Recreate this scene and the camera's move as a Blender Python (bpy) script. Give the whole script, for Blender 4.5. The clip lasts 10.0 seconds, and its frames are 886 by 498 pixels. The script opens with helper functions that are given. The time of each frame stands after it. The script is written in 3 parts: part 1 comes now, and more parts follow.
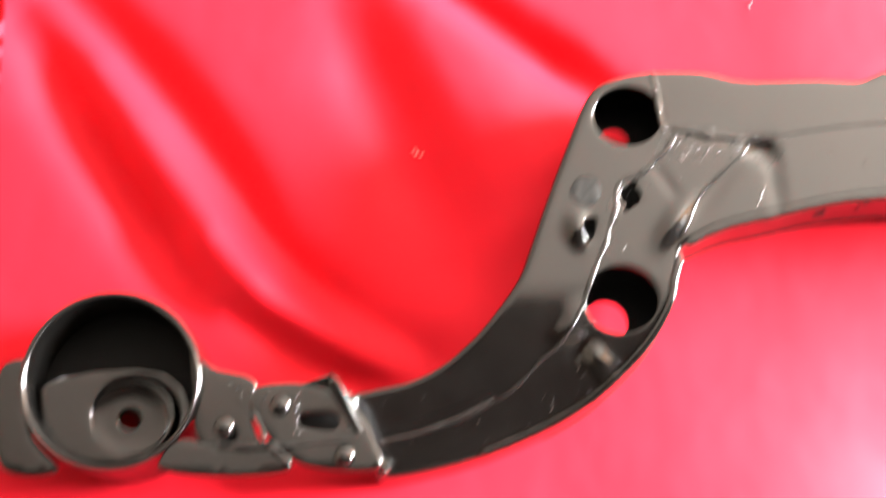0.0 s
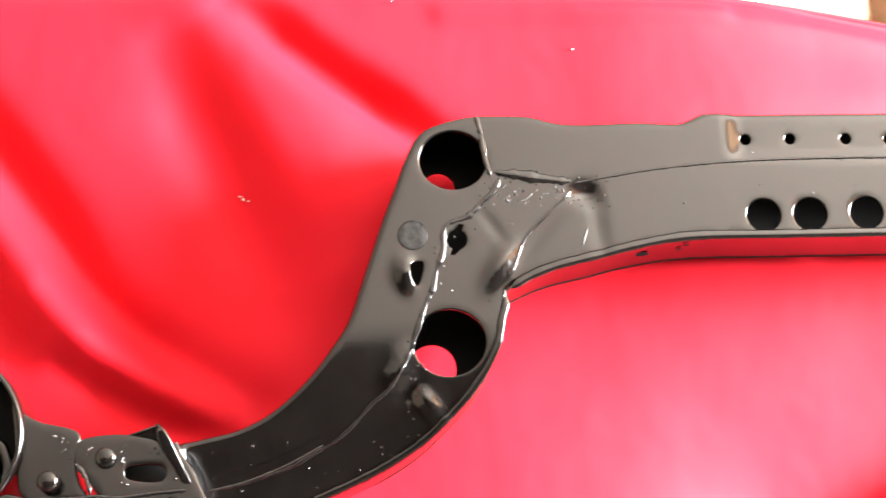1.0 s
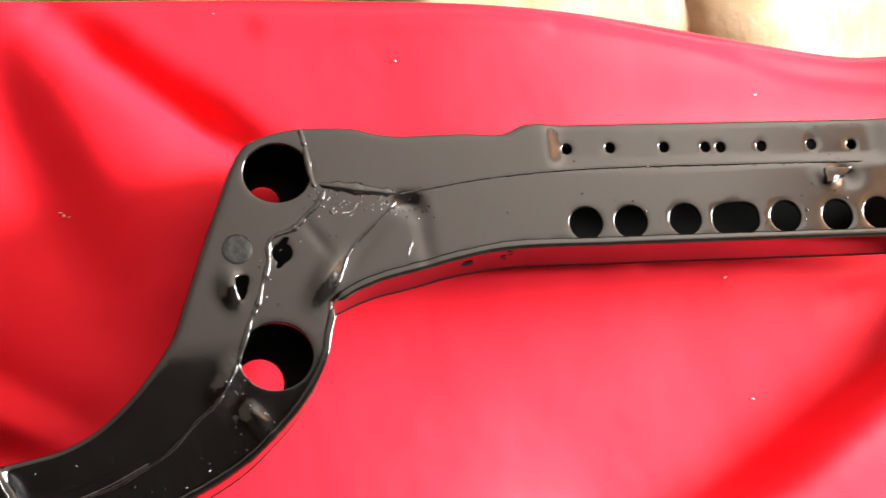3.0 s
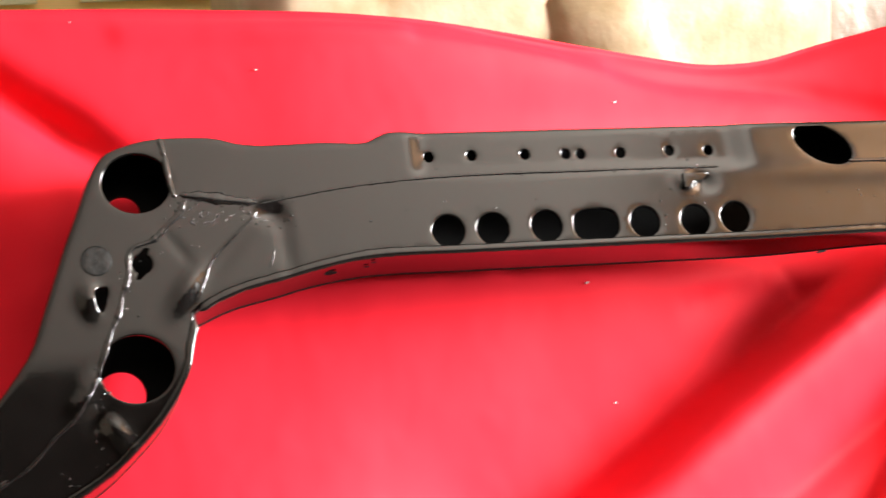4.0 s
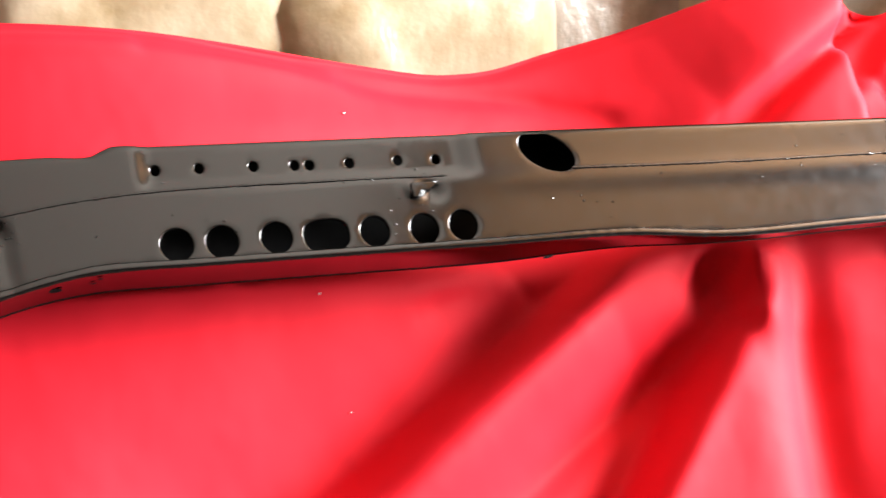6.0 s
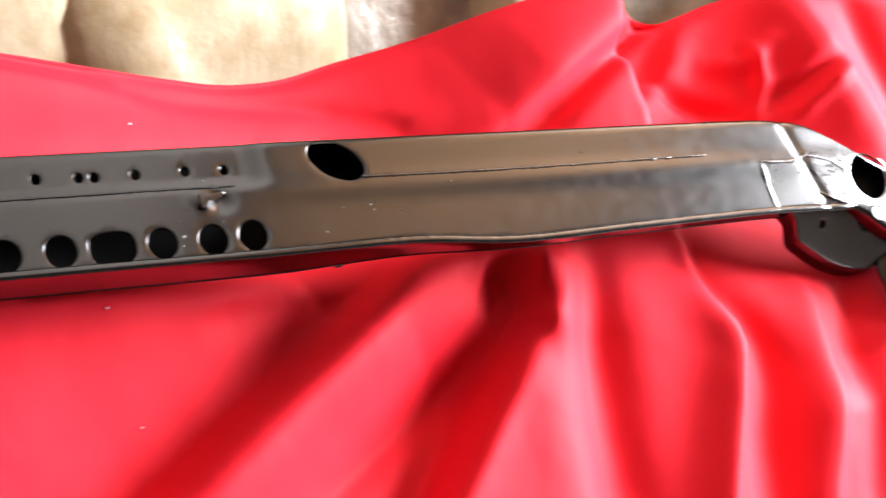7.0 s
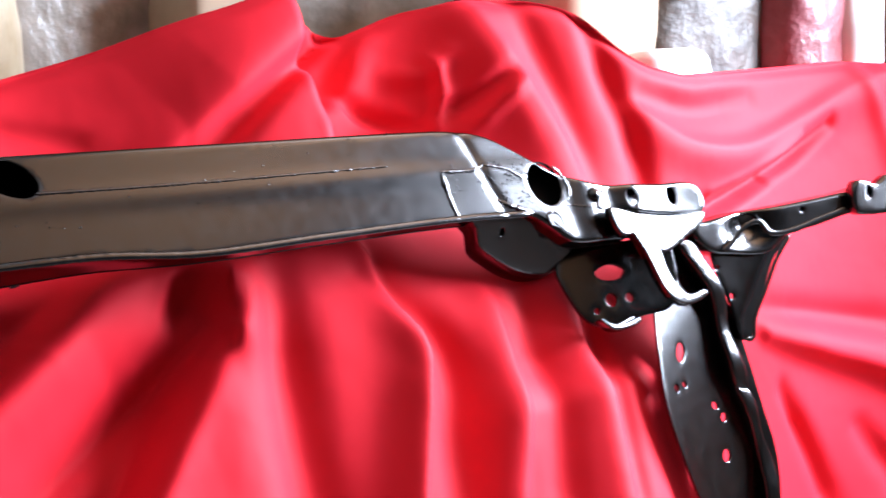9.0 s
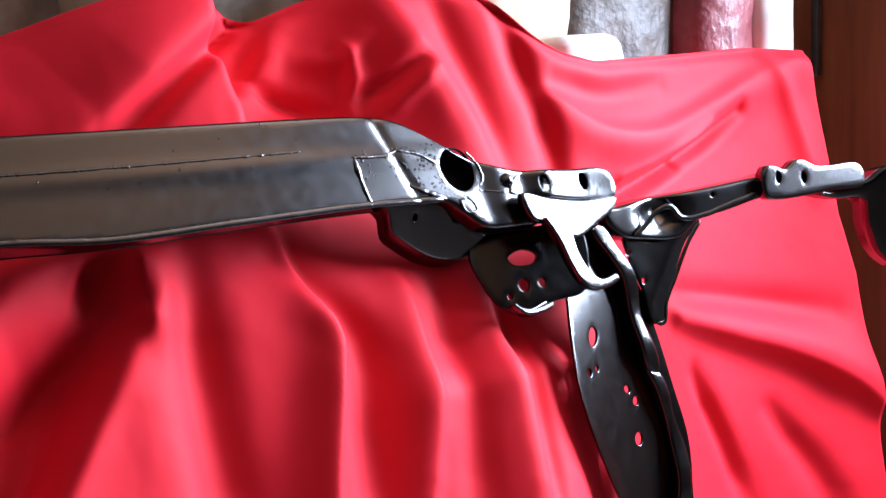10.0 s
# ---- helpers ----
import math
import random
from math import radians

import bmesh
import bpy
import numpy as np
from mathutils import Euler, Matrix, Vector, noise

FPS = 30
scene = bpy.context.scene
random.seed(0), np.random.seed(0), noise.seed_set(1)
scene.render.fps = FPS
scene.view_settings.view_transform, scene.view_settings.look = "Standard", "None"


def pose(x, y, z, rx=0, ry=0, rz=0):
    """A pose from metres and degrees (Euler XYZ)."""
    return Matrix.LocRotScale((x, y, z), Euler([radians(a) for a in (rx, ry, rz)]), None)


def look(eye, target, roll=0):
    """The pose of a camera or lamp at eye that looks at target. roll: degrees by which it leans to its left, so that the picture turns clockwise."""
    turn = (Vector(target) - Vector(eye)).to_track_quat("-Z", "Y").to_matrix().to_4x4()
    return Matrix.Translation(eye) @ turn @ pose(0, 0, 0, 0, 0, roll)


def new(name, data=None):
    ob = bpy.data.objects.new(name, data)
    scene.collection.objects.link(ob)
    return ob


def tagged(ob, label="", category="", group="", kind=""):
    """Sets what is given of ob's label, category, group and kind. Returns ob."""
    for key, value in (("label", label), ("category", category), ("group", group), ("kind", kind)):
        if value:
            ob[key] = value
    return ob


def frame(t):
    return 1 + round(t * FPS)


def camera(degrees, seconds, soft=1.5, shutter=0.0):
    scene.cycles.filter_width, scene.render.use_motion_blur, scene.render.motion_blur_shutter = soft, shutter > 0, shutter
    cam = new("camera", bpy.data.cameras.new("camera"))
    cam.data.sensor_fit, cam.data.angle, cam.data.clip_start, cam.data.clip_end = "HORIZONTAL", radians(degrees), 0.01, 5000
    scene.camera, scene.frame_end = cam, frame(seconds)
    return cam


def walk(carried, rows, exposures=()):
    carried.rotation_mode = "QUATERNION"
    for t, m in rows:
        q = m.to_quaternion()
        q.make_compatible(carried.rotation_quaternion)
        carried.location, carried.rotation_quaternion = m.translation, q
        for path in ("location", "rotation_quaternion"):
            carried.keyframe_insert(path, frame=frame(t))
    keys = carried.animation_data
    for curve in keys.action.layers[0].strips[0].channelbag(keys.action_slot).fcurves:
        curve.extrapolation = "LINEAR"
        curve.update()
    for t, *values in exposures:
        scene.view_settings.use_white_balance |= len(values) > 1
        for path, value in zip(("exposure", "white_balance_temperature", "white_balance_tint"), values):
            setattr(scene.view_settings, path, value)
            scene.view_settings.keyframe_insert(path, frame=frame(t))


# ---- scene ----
# ---------------------------------------------------------------- camera
# a tripod pan: seconds, heading right of north, tilt, lean; the lens sits 9 cm before the pan axis
ROWS = (
    (0.0, -0.723, -10.197, -1.993),
    (0.1, 0.156, -9.144, -1.738),
    (0.5, 2.267, -9.071, -1.813),
    (1.0, 5.004, -8.930, -1.951),
    (1.5, 6.261, -8.873, -2.007),
    (2.0, 7.397, -8.870, -2.038),
    (3.3, 11.682, -8.728, -2.061),
    (3.5, 12.316, -8.727, -2.051),
    (4.0, 15.271, -8.634, -2.083),
    (4.5, 17.460, -8.575, -2.112),
    (5.0, 19.141, -8.485, -2.157),
    (5.5, 21.710, -8.570, -2.140),
    (6.8, 29.297, -8.533, -2.128),
    (7.0, 31.078, -8.540, -2.143),
    (7.5, 33.653, -8.535, -2.154),
    (8.0, 35.844, -8.525, -2.176),
    (8.5, 38.756, -8.516, -2.075),
    (9.0, 41.574, -8.496, -2.091),
    (9.5, 43.864, -8.718, -1.977),
    (10.0, 44.467, -9.071, -1.813),
)

EYE_Z, ARM = 1.15, 0.09


def tripod(heading, tilt, lean):
    a, e = radians(heading), radians(tilt)
    way = Vector((math.sin(a) * math.cos(e), math.cos(a) * math.cos(e), math.sin(e)))
    eye = Vector((0, 0, EYE_Z)) + ARM * way
    return look(eye, eye + way, lean)


cam = camera(30, 10.0, soft=1.5, shutter=0.5)
walk(cam, [(t, tripod(h, e, l)) for t, h, e, l in ROWS],
     [(0.0, 3.7, 6500, 10), (1.0, 3.5, 6500, 10), (2.0, 3.1, 6500, 10), (3.5, 2.5, 6500, 10), (5.5, 1.95, 6450, 10),
      (7.5, 1.75, 5850, 11), (8.5, 1.35, 5450, 12), (9.5, 0.9, 5150, 12), (10.0, 0.6, 5100, 12)])

# ---------------------------------------------------------------- light
world = bpy.data.worlds.new("sky")
scene.world = world
world.use_nodes = True
wn = world.node_tree
sky = wn.nodes.new("ShaderNodeTexSky")
sky.sky_type, sky.sun_disc = "NISHITA", False
sky.sun_elevation, sky.sun_rotation = radians(40), radians(120)
wn.links.new(sky.outputs[0], wn.nodes["Background"].inputs[0])
wn.nodes["Background"].inputs[1].default_value = 0.1


def window_light(name, place, target, w, h, watts, colour):
    lamp = bpy.data.lights.new(name, "AREA")
    lamp.shape, lamp.size, lamp.size_y, lamp.energy, lamp.color = "RECTANGLE", w, h, watts, colour
    ob = new(name, lamp)
    ob.matrix_world = look(place, target)
    return ob


window_light("window_light_east", (3.19, 0.68, 1.53), (0.0, 0.68, 1.53), 1.05, 1.10, 165, (1.0, 0.98, 0.96))

# ---------------------------------------------------------------- materials


def ramp(nt, fac, stops):
    r = nt.nodes.new("ShaderNodeValToRGB")
    el = r.color_ramp.elements
    while len(el) < len(stops):
        el.new(0.5)
    for e, (p, c) in zip(el, stops):
        e.position, e.color = p, (*c, 1)
    nt.links.new(fac, r.inputs[0])
    return r.outputs[0]


def tex(nt, scale, detail=4, rough=0.55, coord="Object", stretch=None):
    tc = nt.nodes.new("ShaderNodeTexCoord")
    n = nt.nodes.new("ShaderNodeTexNoise")
    n.inputs["Scale"].default_value, n.inputs["Detail"].default_value, n.inputs["Roughness"].default_value = scale, detail, rough
    src = tc.outputs[coord]
    if stretch:
        mp = nt.nodes.new("ShaderNodeMapping")
        mp.inputs["Scale"].default_value = stretch
        nt.links.new(src, mp.inputs[0])
        src = mp.outputs[0]
    nt.links.new(src, n.inputs["Vector"])
    return n.outputs["Fac"]


def bump(nt, height, strength, distance, base=None):
    b = nt.nodes.new("ShaderNodeBump")
    b.inputs["Strength"].default_value, b.inputs["Distance"].default_value = strength, distance
    nt.links.new(height, b.inputs["Height"])
    if base:
        nt.links.new(base, b.inputs["Normal"])
    return b.outputs[0]


def material(name, rough=0.5, metal=0.0, spec=0.5):
    m = bpy.data.materials.new(name)
    m.use_nodes = True
    b = m.node_tree.nodes["Principled BSDF"]
    b.inputs["Roughness"].default_value, b.inputs["Metallic"].default_value = rough, metal
    b.inputs["Specular IOR Level"].default_value = spec
    return m, m.node_tree, b


def mottled(name, dark, light, scale, rough=0.5, bump_mm=0.0, spec=0.5, metal=0.0, fine=90, stretch=None):
    m, nt, b = material(name, rough, metal, spec)
    f = tex(nt, scale, stretch=stretch)
    nt.links.new(ramp(nt, f, [(0.3, dark), (0.7, light)]), b.inputs["Base Color"])
    if bump_mm:
        n1 = bump(nt, tex(nt, fine, stretch=stretch), 0.6, bump_mm / 1000)
        nt.links.new(bump(nt, f, 0.5, bump_mm / 400, n1), b.inputs["Normal"])
    return m


def black_paint():
    m, nt, b = material("black_gloss_paint", 0.18, 0, 0.85)
    nt.links.new(ramp(nt, tex(nt, 30), [(0.3, (0.0015, 0.0014, 0.0013)), (0.7, (0.003, 0.0028, 0.0026))]), b.inputs["Base Color"])
    nt.links.new(ramp(nt, tex(nt, 60, 6), [(0.35, (0.16,) * 3), (0.75, (0.20,) * 3)]), b.inputs["Roughness"])
    n1 = bump(nt, tex(nt, 420, 3), 0.12, 0.0003)
    nt.links.new(bump(nt, tex(nt, 11, 2), 0.05, 0.0012, n1), b.inputs["Normal"])
    return m


def red_satin():
    m, nt, b = material("red_satin_cloth", 0.68, 0, 0.14)
    nt.links.new(ramp(nt, tex(nt, 3.0), [(0.3, (0.60, 0.006, 0.017)), (0.7, (0.68, 0.009, 0.023))]), b.inputs["Base Color"])
    b.inputs["Sheen Weight"].default_value, b.inputs["Sheen Roughness"].default_value = 0.06, 0.4
    b.inputs["Sheen Tint"].default_value = (1.0, 0.35, 0.45, 1)
    n1 = bump(nt, tex(nt, 900, 2), 0.12, 0.0004)
    nt.links.new(bump(nt, tex(nt, 14, 4), 0.12, 0.004, n1), b.inputs["Normal"])
    return m


BLACK = black_paint()
RED = red_satin()
WHITE_WALL = mottled("tan_plaster", (0.13, 0.10, 0.075), (0.18, 0.15, 0.11), 3, 0.85, 0.6)
CEILING = mottled("beige_ceiling_paint", (0.47, 0.435, 0.38), (0.54, 0.505, 0.44), 2, 0.9, 0.4)
FLOOR = mottled("dark_floor_tile", (0.035, 0.028, 0.023), (0.06, 0.05, 0.042), 4, 0.35, 0.3)
WOOD = mottled("dark_red_brown_wood", (0.15, 0.040, 0.014), (0.30, 0.088, 0.032), 3, 0.4, 0.3, stretch=(9, 9, 0.7))
DARK_WALL = mottled("dark_reflected_wall", (0.010, 0.006, 0.004), (0.022, 0.012, 0.008), 3, 0.7, 0.3, 0.2, stretch=(9, 9, 0.7))
BROWN_REFLECTOR = mottled("brown_reflector_wood", (0.30, 0.165, 0.075), (0.45, 0.255, 0.125), 3, 0.4, 0.3, stretch=(0.7, 9, 9))
SPECKLED = mottled("dull_speckled_paint", (0.002, 0.002, 0.002), (0.02, 0.02, 0.019), 160, 0.55, 0.4, 0.3, fine=400)
WEB = mottled("weld_scale", (0.003, 0.003, 0.003), (0.008, 0.008, 0.008), 60, 0.16, 0.6, 0.8, fine=300)

from mathutils import geometry

# ---------------------------------------------------------------- helpers


def part(name, bm, mat, parent=None, label="", smooth=True):
    me = bpy.data.meshes.new(name)
    bm.to_mesh(me)
    bm.free()
    me.materials.append(mat)
    if smooth:
        me.polygons.foreach_set("use_smooth", [True] * len(me.polygons))
    ob = new(name, me)
    if parent:
        ob.parent = parent
    if label:
        ob["label"] = label
    return ob


def box(bm, lo, hi, bevel=0.0):
    m = Matrix.Translation([(a + b) / 2 for a, b in zip(lo, hi)]) @ Matrix.Diagonal([*(b - a for a, b in zip(lo, hi)), 1])
    g = bmesh.ops.create_cube(bm, size=1, matrix=m)
    if bevel:
        es = list({e for v in g["verts"] for e in v.link_edges})
        bmesh.ops.bevel(bm, geom=es, offset=bevel, segments=2, affect="EDGES", profile=0.5)
    return bm


def smooth01(a, b, x):
    t = np.clip((x - a) / (b - a), 0, 1)
    return t * t * (3 - 2 * t)


# the display surface: s runs along it, v up its slope, out towards the viewer
S = np.arange(-1.2, 3.6, 0.004)
TURN = -0.20 * smooth01(1.36, 1.75, S)
BASE_X = np.concatenate([[0], np.cumsum(np.cos(TURN[:-1]) * 0.004)]) - 1.2
BASE_Y = 1.45 + np.concatenate([[0], np.cumsum(np.sin(TURN[:-1]) * 0.004)])


def surf(s, v, out):
    s, v, out = (np.asarray(q, float) for q in (s, v, out))
    a, x, y = np.interp(s, S, TURN), np.interp(s, S, BASE_X), np.interp(s, S, BASE_Y)
    lean = np.radians(25 - 17 * smooth01(1.42, 1.78, s))
    k = v * np.sin(lean) - out * np.cos(lean)
    return np.stack([x - np.sin(a) * k, y + np.cos(a) * k, 0.95 + v * np.cos(lean) + out * np.sin(lean)], -1)


def mm(text):
    return [tuple(float(c) / 1000 for c in p.split(",")) for p in text.split()]


def spline(points, closed=False, step=0.004):
    """A smooth line through points, evenly sampled."""
    p = np.array(points)
    n = len(p)
    out = []
    for i in range(n if closed else n - 1):
        a, b, c, d = (p[(i + k) % n] if closed else p[min(max(i + k, 0), n - 1)] for k in (-1, 0, 1, 2))
        m = max(1, int(np.linalg.norm(c - b) / step))
        ka, kc = np.linalg.norm(b - a) ** 0.5 + 1e-6, np.linalg.norm(c - b) ** 0.5 + 1e-6
        kd = np.linalg.norm(d - c) ** 0.5 + 1e-6
        m1 = (c - b) + kc * ((b - a) / ka - (c - a) / (ka + kc))
        m2 = (c - b) + kc * ((d - c) / kd - (d - b) / (kc + kd))
        if not closed and i == 0:
            m1 = c - b
        if not closed and i == n - 2:
            m2 = c - b
        for j in range(m):
            t = j / m
            out.append((2 * t**3 - 3 * t**2 + 1) * b + (t**3 - 2 * t**2 + t) * m1 + (-2 * t**3 + 3 * t**2) * c + (t**3 - t**2) * m2)
    if not closed:
        out.append(p[-1])
    return [tuple(q) for q in out]


def ring(s, v, rs, rv=None, turn=0.0, n=40, squash=2.0):
    """An ellipse (or, with a larger squash, a slot) round (s, v), in metres."""
    rv = rv or rs
    c, d = math.cos(radians(turn)), math.sin(radians(turn))
    pts = []
    for i in range(n):
        a = 2 * math.pi * i / n
        x = rs * math.copysign(abs(math.cos(a)) ** (2 / squash), math.cos(a))
        y = rv * math.copysign(abs(math.sin(a)) ** (2 / squash), math.sin(a))
        pts.append((s + c * x - d * y, v + d * x + c * y))
    return pts


def no_relief(s, v):
    return 0 * s


def inset(line, d):
    """The closed line moved d to its left."""
    p = np.array(line)
    t = np.roll(p, -1, 0) - np.roll(p, 1, 0)
    n = np.stack([-t[:, 1], t[:, 0]], 1)
    return p + d * n / (np.linalg.norm(n, axis=1)[:, None] + 1e-9)


def ccw(line):
    p = np.array(line)
    q = np.roll(p, -1, 0)
    return p if (p[:, 0] * q[:, 1] - p[:, 1] * q[:, 0]).sum() > 0 else p[::-1]


def inside(poly, pts):
    x, y = pts[:, 0], pts[:, 1]
    hit = np.zeros(len(pts), bool)
    q = np.roll(poly, -1, 0)
    for (x0, y0), (x1, y1) in zip(poly, q):
        if y0 != y1:
            hit ^= ((y0 > y) != (y1 > y)) & (x < (x1 - x0) * (y - y0) / (y1 - y0) + x0)
    return hit


def sheet(lines, cell):
    """Triangles that fill the first line less the others: an even net of points and the lines' own."""
    lo, hi = lines[0].min(0), lines[0].max(0)
    gx, gy = np.arange(lo[0] + cell / 2, hi[0], cell), np.arange(lo[1] + cell / 2, hi[1], cell)
    g = np.stack(np.meshgrid(gx, gy), -1).reshape(-1, 2)
    keep = inside(lines[0], g)
    for h in lines[1:]:
        keep &= ~inside(h, g)
    edge = np.concatenate(lines)
    g = g[keep]
    far = np.ones(len(g), bool)
    for k in range(0, len(g), 400):
        far[k:k + 400] = (np.abs(g[k:k + 400, None] - edge[None]).max(-1) > cell * 0.45).all(1)
    g = g[far]
    pts = np.concatenate([edge, g])
    ed, at = [], 0
    for l in lines:
        ed += [(at + k, at + (k + 1) % len(l)) for k in range(len(l))]
        at += len(l)
    vs, _, fs, *_ = geometry.delaunay_2d_cdt([Vector(p) for p in pts], ed, [], 0, 1e-7)
    vs = np.array([tuple(v) for v in vs])
    mid = np.array([vs[list(f)].mean(0) for f in fs])
    keep = inside(lines[0], mid)
    for h in lines[1:]:
        keep &= ~inside(h, mid)
    return vs, [f for f, k in zip(fs, keep) if k]


def plate(outline, holes=(), depth=0.003, radius=0.001, out=0.0, relief=no_relief, cell=0.006, lip=0.003, back=True, at=surf):
    """A pressed sheet with rolled edges and flanged holes, laid on the display surface; its front is at out.
    The rim goes back by depth, the holes' flanges by lip; back closes it behind."""
    rim = ccw(outline)
    cuts = [ccw(h)[::-1] for h in holes]
    r2 = min(radius, 0.0012)
    lines = [inset(rim, radius)] + [inset(h, r2) for h in cuts]
    vs, fs = sheet(lines, cell)
    bm = bmesh.new()
    front = [bm.verts.new((*v, 0)) for v in vs]
    for f in fs:
        bm.faces.new([front[k] for k in f])
    for line, r, deep in [(rim, radius, depth)] + [(h, r2, max(lip, r2)) for h in cuts]:
        prev = None
        steps = [(r * (1 - math.sin(a)), -r * (1 - math.cos(a))) for a in np.linspace(0, math.pi / 2, 5)]
        n = max(1, int((deep - r) / 0.015))
        steps += [(0, -r - (deep - r) * (k + 1) / n) for k in range(n)] if deep > r else []
        for d, z in steps:
            now = [bm.verts.new((*p, z)) for p in inset(line, d)]
            if prev:
                for k in range(len(now)):
                    m = (k + 1) % len(now)
                    bm.faces.new((prev[k], prev[m], now[m], now[k]))
            prev = now
    if back:
        vs, fs = sheet([rim] + cuts, max(cell, 0.02))
        rear = [bm.verts.new((*v, -depth)) for v in vs]
        for f in fs:
            bm.faces.new([rear[k] for k in f[::-1]])
    bmesh.ops.remove_doubles(bm, verts=bm.verts[:], dist=2e-5)
    return lay(bm, out, relief, at)


def lay(bm, out=0.0, relief=no_relief, at=surf):
    co = np.array([v.co for v in bm.verts])
    co = at(co[:, 0], co[:, 1], co[:, 2] + out + relief(co[:, 0], co[:, 1]))
    for v, c in zip(bm.verts, co):
        v.co = c
    bmesh.ops.recalc_face_normals(bm, faces=bm.faces[:])
    return bm


def bead(line, radius, out=0.0, wobble=0.45, n=7, at=surf, relief=no_relief):
    """A weld bead: a lumpy half-sunk string along a line."""
    bm = bmesh.new()
    pts = spline(line, step=max(0.0018, radius * 0.8))
    prev = None
    for i, (s, v) in enumerate(pts):
        q = pts[min(i + 1, len(pts) - 1)]
        o = pts[max(i - 1, 0)]
        d = Vector((q[0] - o[0], q[1] - o[1])).normalized()
        end = min(1, (i + 0.4) / 2, (len(pts) - i - 0.6) / 2)
        r = radius * end * max(0.25, 1 + 1.5 * wobble * noise.noise((s * 330, v * 330, 3)) + wobble * noise.noise((s * 90, v * 90, 7)))
        now = []
        for k in range(n):
            a = 2 * math.pi * k / n
            now.append(bm.verts.new((s - d.y * r * math.cos(a), v + d.x * r * math.cos(a), 0.36 * r * math.sin(a))))
        if prev:
            for k in range(n):
                bm.faces.new((prev[k], prev[(k + 1) % n], now[(k + 1) % n], now[k]))
        prev = now
    return lay(bm, out, relief, at)


# ---------------------------------------------------------------- room
def slab(name, lo, hi, mat, holes=()):
    bm = bmesh.new()
    box(bm, lo, hi)
    return tagged(part(name, bm, mat, smooth=False), kind="structure")


tagged(slab("floor", (-2.5, -2.2, -0.1), (3.3, 3.4, 0), FLOOR), "dark brown tiled floor of the room")
tagged(slab("ceiling", (-2.5, -2.2, 2.6), (3.3, 3.4, 2.7), CEILING), "plain beige painted ceiling")
# added out of view: gives the right part of the beam its brown reflection
tagged(slab("ceiling_reflector", (1.75, -2.1, 2.50), (3.2, 3.3, 2.596), BROWN_REFLECTOR), "unseen brown panel added under the ceiling as a reflector")
tagged(slab("wall_west", (-2.6, -2.2, 0), (-2.5, 3.4, 2.6), WHITE_WALL), "plain brown plastered wall")
tagged(slab("wall_north", (-2.5, 3.3, 0), (3.3, 3.4, 2.6), WHITE_WALL), "brown plastered wall behind the display")


def wall_with_window(name, lo, hi, axis, a, b, z0, z1):
    """A wall with one opening between a and b along axis, from z0 to z1."""
    bm = bmesh.new()
    cuts = (((lo[axis], a), (lo[2], hi[2])), ((b, hi[axis]), (lo[2], hi[2])), ((a, b), (lo[2], z0)), ((a, b), (z1, hi[2])))
    for (p, q), (z, w) in cuts:
        l, h = list(lo), list(hi)
        l[axis], h[axis], l[2], h[2] = p, q, z, w
        box(bm, l, h)
    return tagged(part(name, bm, WHITE_WALL, smooth=False), "brown plastered wall with a window opening", kind="structure")


wall_with_window("wall_east", (3.2, -2.1, 0), (3.3, 3.3, 2.6), 1, 0.155, 1.205, 0.98, 2.08)
# unseen wall behind the camera, darkened so that the arm and leg mirror black
tagged(slab("wall_south", (-2.5, -2.2, 0), (3.2, -2.1, 2.6), DARK_WALL), "unseen wall kept dark for the black steel to reflect")

# ---------------------------------------------------------------- the red cloth
FOLDS = []


def fold(text, width, amp, grow=1.0, ends=(0.5, 0.5), other=None, crest=0.35):
    """A fold along a line (mm); width on its left, other width on its right, and height in mm; grow widens it towards its end,
    crest rounds its top."""
    FOLDS.append((np.array(spline(mm(text), step=0.012)), width / 1000, (other or width) / 1000, amp / 1000, grow, ends, crest))


# below the beam: folds that fan out from a pinch
fold("923,-4 873,-24 781,-76 692,-129 623,-170 564,-205 453,-267", 26, -70, 1.35, (0.25, 0.9), 86, 0.08)
fold("906,-40 817,-96 721,-152 621,-214 521,-274", 34, 16, 1.3, (0.2, 0.8), 24, 0.10)
fold("1000,-118 917,-160 847,-196 723,-265 630,-320", 22, -30, 1.4, (0.2, 0.9), 50, 0.08)
fold("1004,-113 966,-148 924,-190 881,-236 834,-286 763,-369", 12, -58, 1.4, (0.35, 0.9), 74, 0.06)
fold("1012,-107 976,-145 936,-187 895,-233 850,-283 778,-365", 22, 14, 1.2, (0.3, 0.8), 9, 0.08)
fold("1034,-40 1028,-78 1022,-110", 40, 20, 1.0, (0.5, 0.9), 13, 0.06)
fold("960,-62 985,-78 998,-92", 26, -18, 1.0)
fold("992,-134 992,-206 991,-270 982,-361", 24, 5, 1.6, (0.3, 0.6), 24)
fold("752,-45 707,-56 669,-66", 10, -7, 1.2)
fold("1092,-68 1066,-224 1050,-400", 24, -22, 1.3)
fold("1216,-66 1226,-130 1236,-180 1214,-240 1166,-347 1122,-479", 8, 26, 1.3, (0.5, 0.5), 28, 0.10)
fold("1208,-78 1278,-190 1255,-300 1206,-450", 20, -20, 1.4)
fold("1360,-148 1343,-259 1263,-440", 10, 16, 1.3, (0.5, 0.5), 26)
fold("1419,-138 1402,-259 1343,-460", 18, -15, 1.3)
fold("1485,-139 1466,-300 1420,-501", 12, 16, 1.3, (0.5, 0.5), 24)
